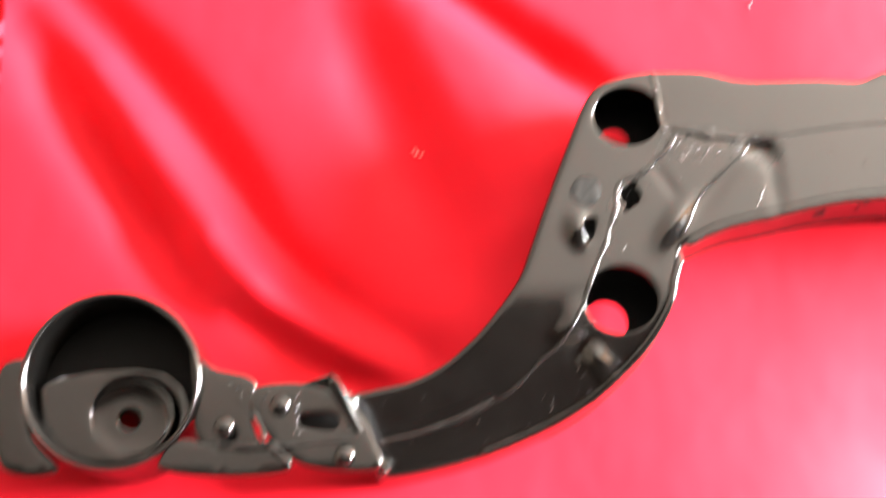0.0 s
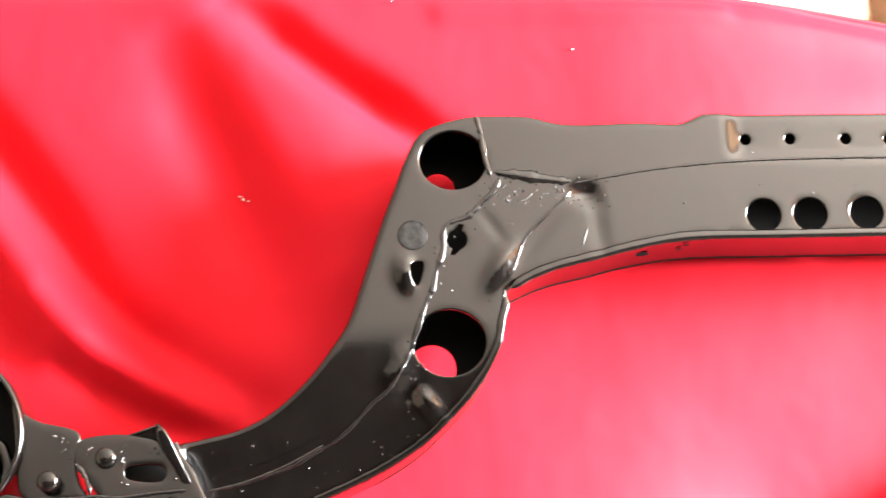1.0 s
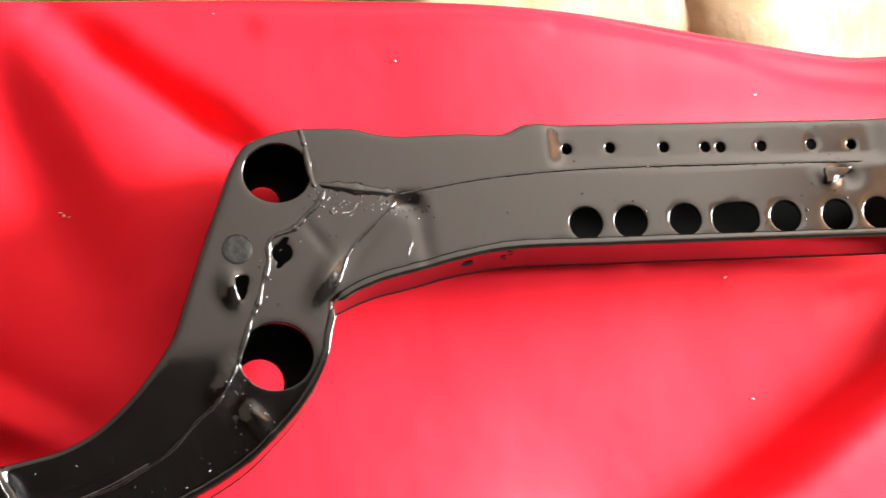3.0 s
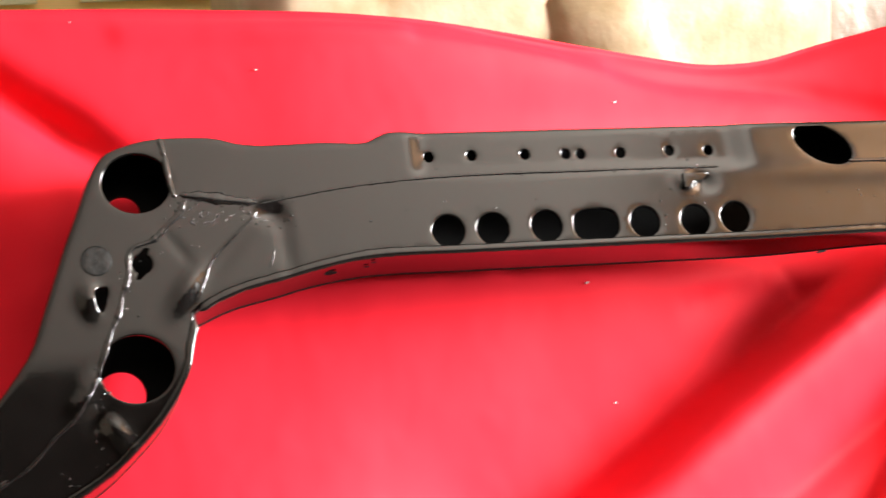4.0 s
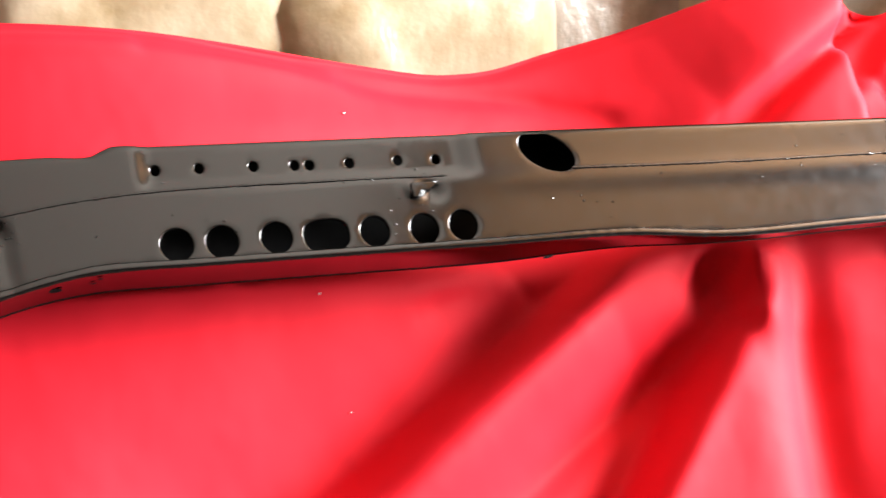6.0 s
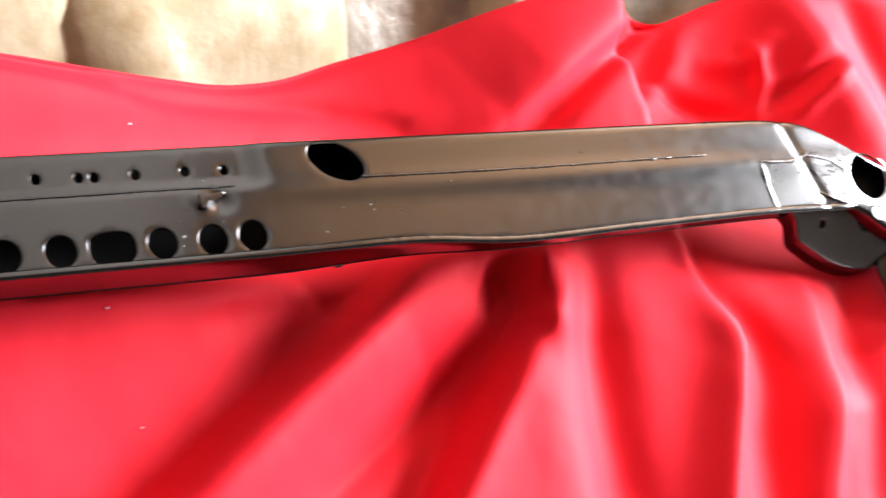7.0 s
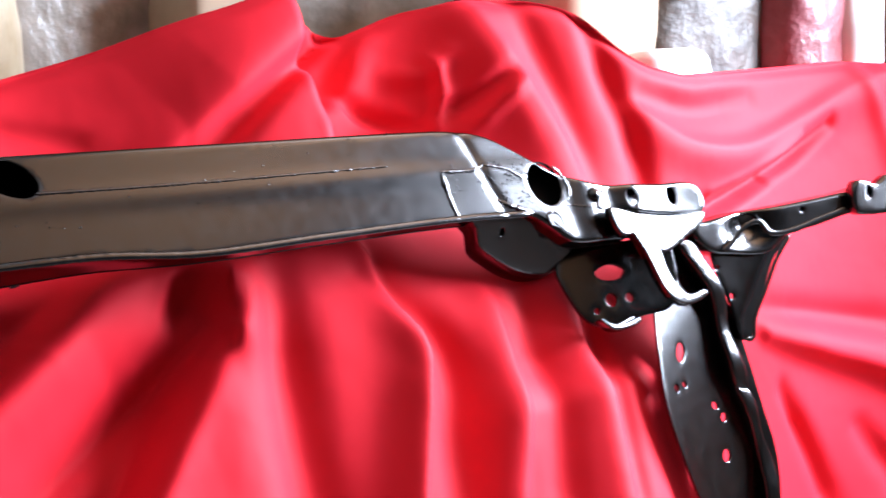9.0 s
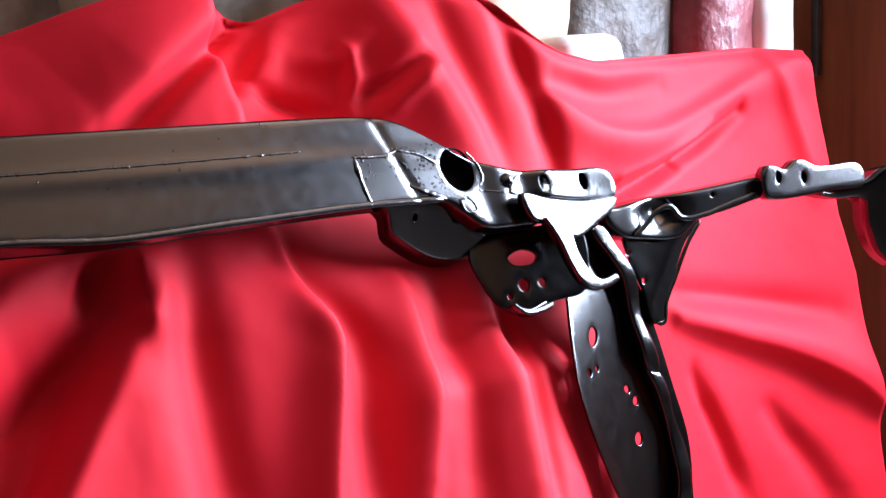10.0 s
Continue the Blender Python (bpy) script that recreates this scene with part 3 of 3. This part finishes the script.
# ------- right end: elbow bracket, hook, leg and arm
def shelf_relief(s, v):
    return 0.012 * smooth01(1.50, 1.60, s) * smooth01(-0.10, -0.06, v) + 0.006 * smooth01(1.55, 1.62, s)


bracket = part("end_bracket", plate(spline(mm("1524,-47 1564,-46 1617,-49 1676,-51 1692,-59 1700,-81 1693,-92 1616,-90 1546,-80 1504,-72"), True, 0.004),
                                    [ring(s, v, 0.0078, 0.0115, 12, 20) for s, v in mm("1567,-65 1638,-66")], 0.03, 0.006, 0.010, lambda s, v: -0.06 * (s - 1.60) - 0.010 * (1 - smooth01(1.53, 1.575, s)), cell=0.006), BLACK, frame_thing)
part("bracket_flange", plate(spline(mm("1511,-77 1565,-85 1626,-91 1692,-92 1683,-106 1644,-123 1604,-137 1576,-131 1553,-117 1519,-109"), True, 0.004), [], 0.010, 0.004, 0.016,
                             lambda s, v: -0.06 * (s - 1.60), cell=0.006), BLACK, bracket)
part("hook", plate(spline(mm("1528,-112 1556,-115 1576,-130 1583,-157 1599,-180 1622,-191 1658,-188 1662,-194 1637,-203 1602,-204 1575,-192 1560,-172 1548,-143 1537,-125"), True, 0.003), [], 0.012, 0.0035, 0.028, lambda s, v: -0.06 * (s - 1.60), cell=0.005), BLACK, bracket)
knob = part("pressed_dimple", lay(lathe([(0.010, -0.001), (0.009, 0.002), (0.006, 0.005), (0.002, 0.0063), (0.0001, 0.0065)], mm("1509,-55")[0], 20), 0.004), BLACK, bracket)
part("square_hole_rim", bead(mm("1425,-69 1442,-70 1447,-85 1429,-85 1425,-69"), 0.0014, 0.001), WEB, bracket)
part("under_bracket", plate(spline(mm("1308,-58 1322,-68 1331,-87 1351,-99 1405,-121 1460,-128 1496,-110 1470,-86 1425,-66 1359,-59"), True, 0.005), [ring(*mm("1366,-77")[0], 0.004, n=14)], 0.025, 0.003, -0.030,
                            lambda s, v: 0.8 * (v + 0.09), cell=0.008), BLACK, frame_thing)
tab = part("hole_tab", plate(spline(mm("1481,-104 1536,-109 1618,-121 1628,-144 1613,-201 1565,-207 1507,-211 1481,-193 1470,-166 1464,-129"), True, 0.004),
                             [spline(mm("1513,-142 1536,-136 1554,-146 1545,-155 1518,-151"), True, 0.003)] + [ring(s, v, r, n=18) for (s, v), r in zip(mm("1525,-179 1552,-181 1501,-188"), (0.0085, 0.006, 0.004))],
                             0.004, 0.0012, -0.038, lambda s, v: 0.35 * (s - 1.51), cell=0.008), BLACK, frame_thing)
part("tab_lip", plate(spline(mm("1484,-200 1509,-209 1564,-203 1568,-211 1529,-218 1500,-214"), True, 0.003), [], 0.014, 0.003, -0.024, cell=0.008), BLACK, tab)

leg = part("leg", plate(spline(mm("1595,-133 1646,-128 1678,-126 1709,-157 1734,-197 1760,-268 1783,-355 1798,-418 1798,-479 1783,-560 1684,-572 1631,-479 1588,-393 1573,-327 1581,-257 1592,-201"), True, 0.006),
                        [ring(s, v, a, c, -30, 18) for (s, v), a, c in zip(mm("1640,-171 1631,-261 1607,-303 1627,-301 1690,-338 1706,-356 1702,-405 1761,-365"),
                                                                            (0.005, 0.009, 0.0055, 0.004, 0.0065, 0.006, 0.0085, 0.004), (0.005, 0.013, 0.0055, 0.004, 0.0045, 0.006, 0.0085, 0.004))],
                        0.004, 0.0015, -0.02, no_relief, cell=0.008), BLACK, frame_thing)
part("leg_flange", plate(spline(mm("1649,-125 1673,-125 1694,-157 1720,-203 1723,-248 1744,-310 1743,-326 1722,-318 1706,-268 1693,-200 1671,-162"), True, 0.005), [], 0.02, 0.005, 0.0,
                         lambda s, v: 0.003 * np.sin(v * 60), cell=0.006), BLACK, leg)
part("leg_flange", plate(spline(mm("1722,-318 1746,-325 1765,-381 1782,-436 1767,-554 1748,-549 1758,-469 1753,-401 1734,-346"), True, 0.005), [], 0.024, 0.005, -0.004,
                         lambda s, v: 0.003 * np.sin(v * 50), cell=0.006), BLACK, leg)

arm = part("outer_arm", plate(spline(mm("1673,-105 1701,-103 1756,-98 1806,-96 1876,-92 1949,-87 2004,-85 2006,-110 1950,-117 1892,-127 1840,-134 1803,-154 1749,-151 1704,-143 1681,-126"), True, 0.005),
                              [ring(*mm("1866,-103")[0], 0.004, n=12)], 0.04, 0.006, 0.0,
                              lambda s, v: -0.020 * np.exp(-(((s - 1.775) / 0.03) ** 2) - ((v + 0.115) / 0.022) ** 2), cell=0.006), BLACK, frame_thing)
part("arm_ridge", bead(mm("1719,-145 1739,-134 1764,-116 1789,-112 1806,-128 1841,-129 1893,-119 1951,-108"), 0.004, 0.002, 0.05), BLACK, arm)
part("gusset", plate(spline(mm("1714,-140 1767,-153 1819,-136 1849,-132 1820,-163 1795,-205 1776,-237 1767,-263 1752,-261 1738,-213 1721,-174"), True, 0.005),
                     [ring(*mm("1742,-204")[0], 0.004, n=14), ring(*mm("1718,-164")[0], 0.006, 0.003, n=14)], 0.005, 0.002, -0.012, cell=0.008), BLACK, arm)
part("gusset_edge", bead(mm("1840,-134 1814,-162 1787,-204 1767,-235 1760,-260 1746,-261"), 0.0035, 0.0, 0.05), BLACK, arm)
foot = part("arm_foot", plate(spline(mm("1947,-86 1956,-74 1974,-74 1992,-80 2015,-70 2032,-70 2058,-80 2091,-82 2145,-84 2157,-99 2155,-116 2092,-118 2052,-120 1976,-121 1950,-115"), True, 0.004),
                              [ring(s, v, 0.0055, 0.009, 0, 16) for s, v in mm("1977,-90 2028,-95")], 0.016, 0.005, 0.014, lambda s, v: -0.06 * (s - 1.95), cell=0.006), BLACK, arm)
part("end_joint", plate(spline(mm("2109,-122 2177,-110 2197,-95 2232,-98 2258,-127 2242,-243 2209,-222 2185,-178 2173,-137 2139,-133"), True, 0.006), [], 0.03, 0.006, -0.02, lambda s, v: 0.5 * (s - 2.18) + 0.3 * (v + 0.15), cell=0.01), BLACK, arm)

# ---------------------------------------------------------------- behind the cloth
def wrap_material(name, dark, light, scale=7, gloss=0.22, coat=0.6, crinkle=0.5):
    m, nt, b = material(name, 0.6, 0, 0.5)
    nt.links.new(ramp(nt, tex(nt, scale, 6), [(0.3, dark), (0.7, light)]), b.inputs["Base Color"])
    b.inputs["Coat Weight"].default_value, b.inputs["Coat Roughness"].default_value = coat, gloss
    n1 = bump(nt, tex(nt, 16, 3 + 2 * crinkle, 0.5), crinkle, 0.008)
    nt.links.new(bump(nt, tex(nt, 8, 4, 0.6, stretch=(1, 1, 0.4)), 0.7, 0.03, n1), b.inputs["Coat Normal"])
    nt.links.new(n1, b.inputs["Normal"])
    return m


CREAM_WRAP = wrap_material("cream_fleece_in_plastic", (0.27, 0.195, 0.09), (0.54, 0.46, 0.32), 9, 0.3, 0.4)
PALE_WRAP = wrap_material("pale_bubble_wrap", (0.17, 0.14, 0.10), (0.36, 0.32, 0.26), 12, 0.3, 0.4, 1.0)
GREY_WRAP = wrap_material("grey_plastic_film", (0.022, 0.015, 0.009), (0.080, 0.060, 0.040), 13, 0.4, 0.15, 1.5)
RED_WRAP = wrap_material("red_bundle_in_film", (0.12, 0.006, 0.010), (0.26, 0.06, 0.07), 14, 0.3, 0.3, 1.5)
TAN_CARD = mottled("tan_cardboard", (0.28, 0.20, 0.12), (0.44, 0.34, 0.23), 6, 0.8, 0.5)
WHITE_FOAM = mottled("white_foam", (0.55, 0.54, 0.52), (0.72, 0.71, 0.69), 8, 0.7, 0.5)
CREAM_PAINT = mottled("yellow_cream_paint", (0.62, 0.50, 0.22), (0.72, 0.60, 0.30), 2, 0.5, 0.2)


def bundle(name, lo, hi, mat, label, category, lump=0.03, seed=1.0, round_=0.09):
    """A soft wrapped block: a rounded box, lumpy and creased, standing on the floor."""
    bm = bmesh.new()
    bmesh.ops.create_cube(bm, size=2)
    bmesh.ops.subdivide_edges(bm, edges=bm.edges[:], cuts=21, use_grid_fill=True)
    half = [(b - a) / 2 for a, b in zip(lo, hi)]
    mid = [(b + a) / 2 for a, b in zip(lo, hi)]
    for v in bm.verts:
        p = [c * h for c, h in zip(v.co, half)]
        core = [max(-(h - round_), min(h - round_, c)) for c, h in zip(p, half)]
        d = Vector([a - b for a, b in zip(p, core)])
        q = Vector(core) + (d.normalized() * round_ if d.length > 1e-6 else d)
        w = Vector(mid) + q
        n = noise.noise(w * 5 + Vector((seed, 0, 0))) + 0.6 * abs(noise.noise(w * 13 + Vector((0, seed, 0))))
        q += Vector(v.co).normalized() * lump * n
        v.co = Vector(mid) + q
        v.co.z = max(v.co.z, lo[2])
    return tagged(part(name, bm, mat), label, category)


bundle("wrapped_cushion", (0.36, 2.2, 0), (0.93, 2.75, 1.32), CREAM_WRAP, "cream fleece cushion stack wrapped in clear plastic", "bundle", 0.03, 1.3, 0.11)
bundle("wrapped_cushion", (0.74, 2.17, 0), (1.20, 2.7, 1.36), CREAM_WRAP, "cream fleece roll wrapped in clear plastic", "bundle", 0.035, 4.1, 0.12)
bundle("wrapped_mattress", (1.14, 2.22, 0), (1.44, 2.6, 1.34), PALE_WRAP, "pale mattress packed in crinkled bubble wrap", "bundle", 0.02, 7.7, 0.06)
bundle("cardboard_box", (1.40, 2.1, 0), (1.53, 2.5, 1.19), TAN_CARD, "tan cardboard carton standing among bundles", "box", 0.008, 2.2, 0.02)
bundle("wrapped_mattress", (1.55, 2.2, 0), (2.02, 2.6, 1.33), PALE_WRAP, "greyish white mattress packed in plastic film", "bundle", 0.015, 9.4, 0.05)
bundle("paper_bag", (1.71, 1.66, 0), (1.93, 1.86, 1.19), TAN_CARD, "crumpled tan paper bag stuffed with packing", "bag", 0.03, 3.6, 0.05)
bundle("foam_block", (1.80, 1.58, 0), (1.955, 1.68, 1.06), WHITE_FOAM, "white foam packing block with rounded corners", "packing", 0.012, 5.1, 0.04)
crate = bundle("wrapped_crate", (1.92, 1.68, 0), (2.25, 2.0, 1.25), GREY_WRAP, "brownish crate wrapped in dull crinkled film", "bundle", 0.04, 6.2, 0.07)
bundle("wrapped_roll", (2.19, 1.64, 0), (2.36, 1.9, 1.22), RED_WRAP, "red roll wrapped in shiny clear film", "bundle", 0.045, 8.8, 0.07)

bundle("foam_roll", (2.33, 1.62, 0), (2.44, 1.8, 1.17), WHITE_FOAM, "white foam roll under shiny clear film", "packing", 0.035, 2.9, 0.05)

def tape_line(thing, x0, x1, z, tall, mat, label):
    """A wavy strip of tape across the front of a bundle."""
    co = np.array([v.co for v in thing.data.vertices])
    bm, rows = bmesh.new(), []
    for x in np.linspace(x0, x1, 30):
        mid = z + 0.012 * noise.noise((x * 14, 0, 5)) + 0.008 * math.sin(x * 31)
        row = []
        for dz in (0, tall):
            near = co[(np.abs(co[:, 0] - x) < 0.022) & (np.abs(co[:, 2] - mid) < 0.05)]
            row.append(bm.verts.new((x, near[:, 1].min() - 0.003, mid + dz)))
        rows.append(row)
    for a, b in zip(rows, rows[1:]):
        bm.faces.new((a[0], b[0], b[1], a[1]))
    bmesh.ops.solidify(bm, geom=bm.faces[:], thickness=0.0015)
    return part("packing_tape", bm, mat, thing, label)


tape_line(crate, 1.97, 2.21, 1.135, 0.012, TAN_CARD, "shiny tan packing tape")
tape_line(crate, 1.98, 2.20, 1.185, 0.020, TAN_CARD, "shiny tan packing tape")

wardrobe = tagged(new("wardrobe"), "dark red-brown wooden wardrobe with flat doors", "wardrobe")
bm = bmesh.new()
box(bm, (2.72, 1.25, 0), (3.18, 2.9, 2.1), 0.006)
part("carcass", bm, WOOD, wardrobe)
for y in (1.28, 1.83, 2.38):
    bm = bmesh.new()
    box(bm, (2.698, y, 0.08), (2.718, y + 0.53, 2.05), 0.004)
    door = part("door", bm, WOOD, wardrobe)
    bm = bmesh.new()
    box(bm, (2.68, y + 0.46, 0.95), (2.697, y + 0.475, 1.10), 0.003)
    part("handle", bm, DARK, door)

bench = tagged(new("side_cabinet"), "yellow cream painted cabinet with pale glass doors", "cabinet")
bm = bmesh.new()
box(bm, (-0.6, 2.72, 0), (0.58, 3.2, 1.085), 0.01)
part("body", bm, CREAM_PAINT, bench)
hutch = bmesh.new()
box(hutch, (-0.6, 2.95, 1.087), (0.58, 3.2, 1.6), 0.006)
part("hutch", hutch, CREAM_PAINT, bench)
GLASS = mottled("greenish_pane", (0.45, 0.55, 0.42), (0.6, 0.68, 0.55), 3, 0.1, 0)
for x in (-0.55, -0.18, 0.19):
    bm = bmesh.new()
    box(bm, (x, 2.935, 1.15), (x + 0.3, 2.948, 1.5), 0.003)
    part("pane", bm, GLASS, bench)
for x in (0.33, 0.42):
    bm = bmesh.new()
    bmesh.ops.create_icosphere(bm, subdivisions=3, radius=1)
    for v in bm.verts:
        v.co = Vector((x + 0.036 * v.co.x, 2.80 + 0.06 * v.co.y, 1.085 + 0.03 * max(v.co.z, -0.05) * (1.3 - 0.3 * v.co.y)))
    tagged(part("slipper", bm, DARK), "small dark rubber slipper on the cream cabinet", "shoe", "slippers on the cabinet")


# ---------------------------------------------------------------- lint on the cloth
def lint():
    rnd = random.Random(5)
    bm = bmesh.new()
    spots = mm("-40,53 -43,56 -36,51 267,182 -41,53 103,236 636,154 554,-44 581,-151 266,182 635,154 555,-43 579,-151 554,-44")
    for s, v in spots:
        o = float(cloth_relief(np.array([s]), np.array([v]))[0]) - 0.0888
        a, n, r = rnd.uniform(0, 3.14), 3, rnd.uniform(0.0004, 0.0007)
        size = rnd.uniform(0.0009, 0.002)
        g = bmesh.ops.create_icosphere(bm, subdivisions=1, radius=1)
        for q in g["verts"]:
            x, y = q.co.x * size, q.co.y * r
            q.co = (s + x * math.cos(a) - y * math.sin(a), v + x * math.sin(a) + y * math.cos(a), o + q.co.z * r)
    return tagged(part("lint", lay(bm), WHITE_FOAM), "tiny pale lint specks clinging to red cloth", "lint", kind="stuff")


lint()
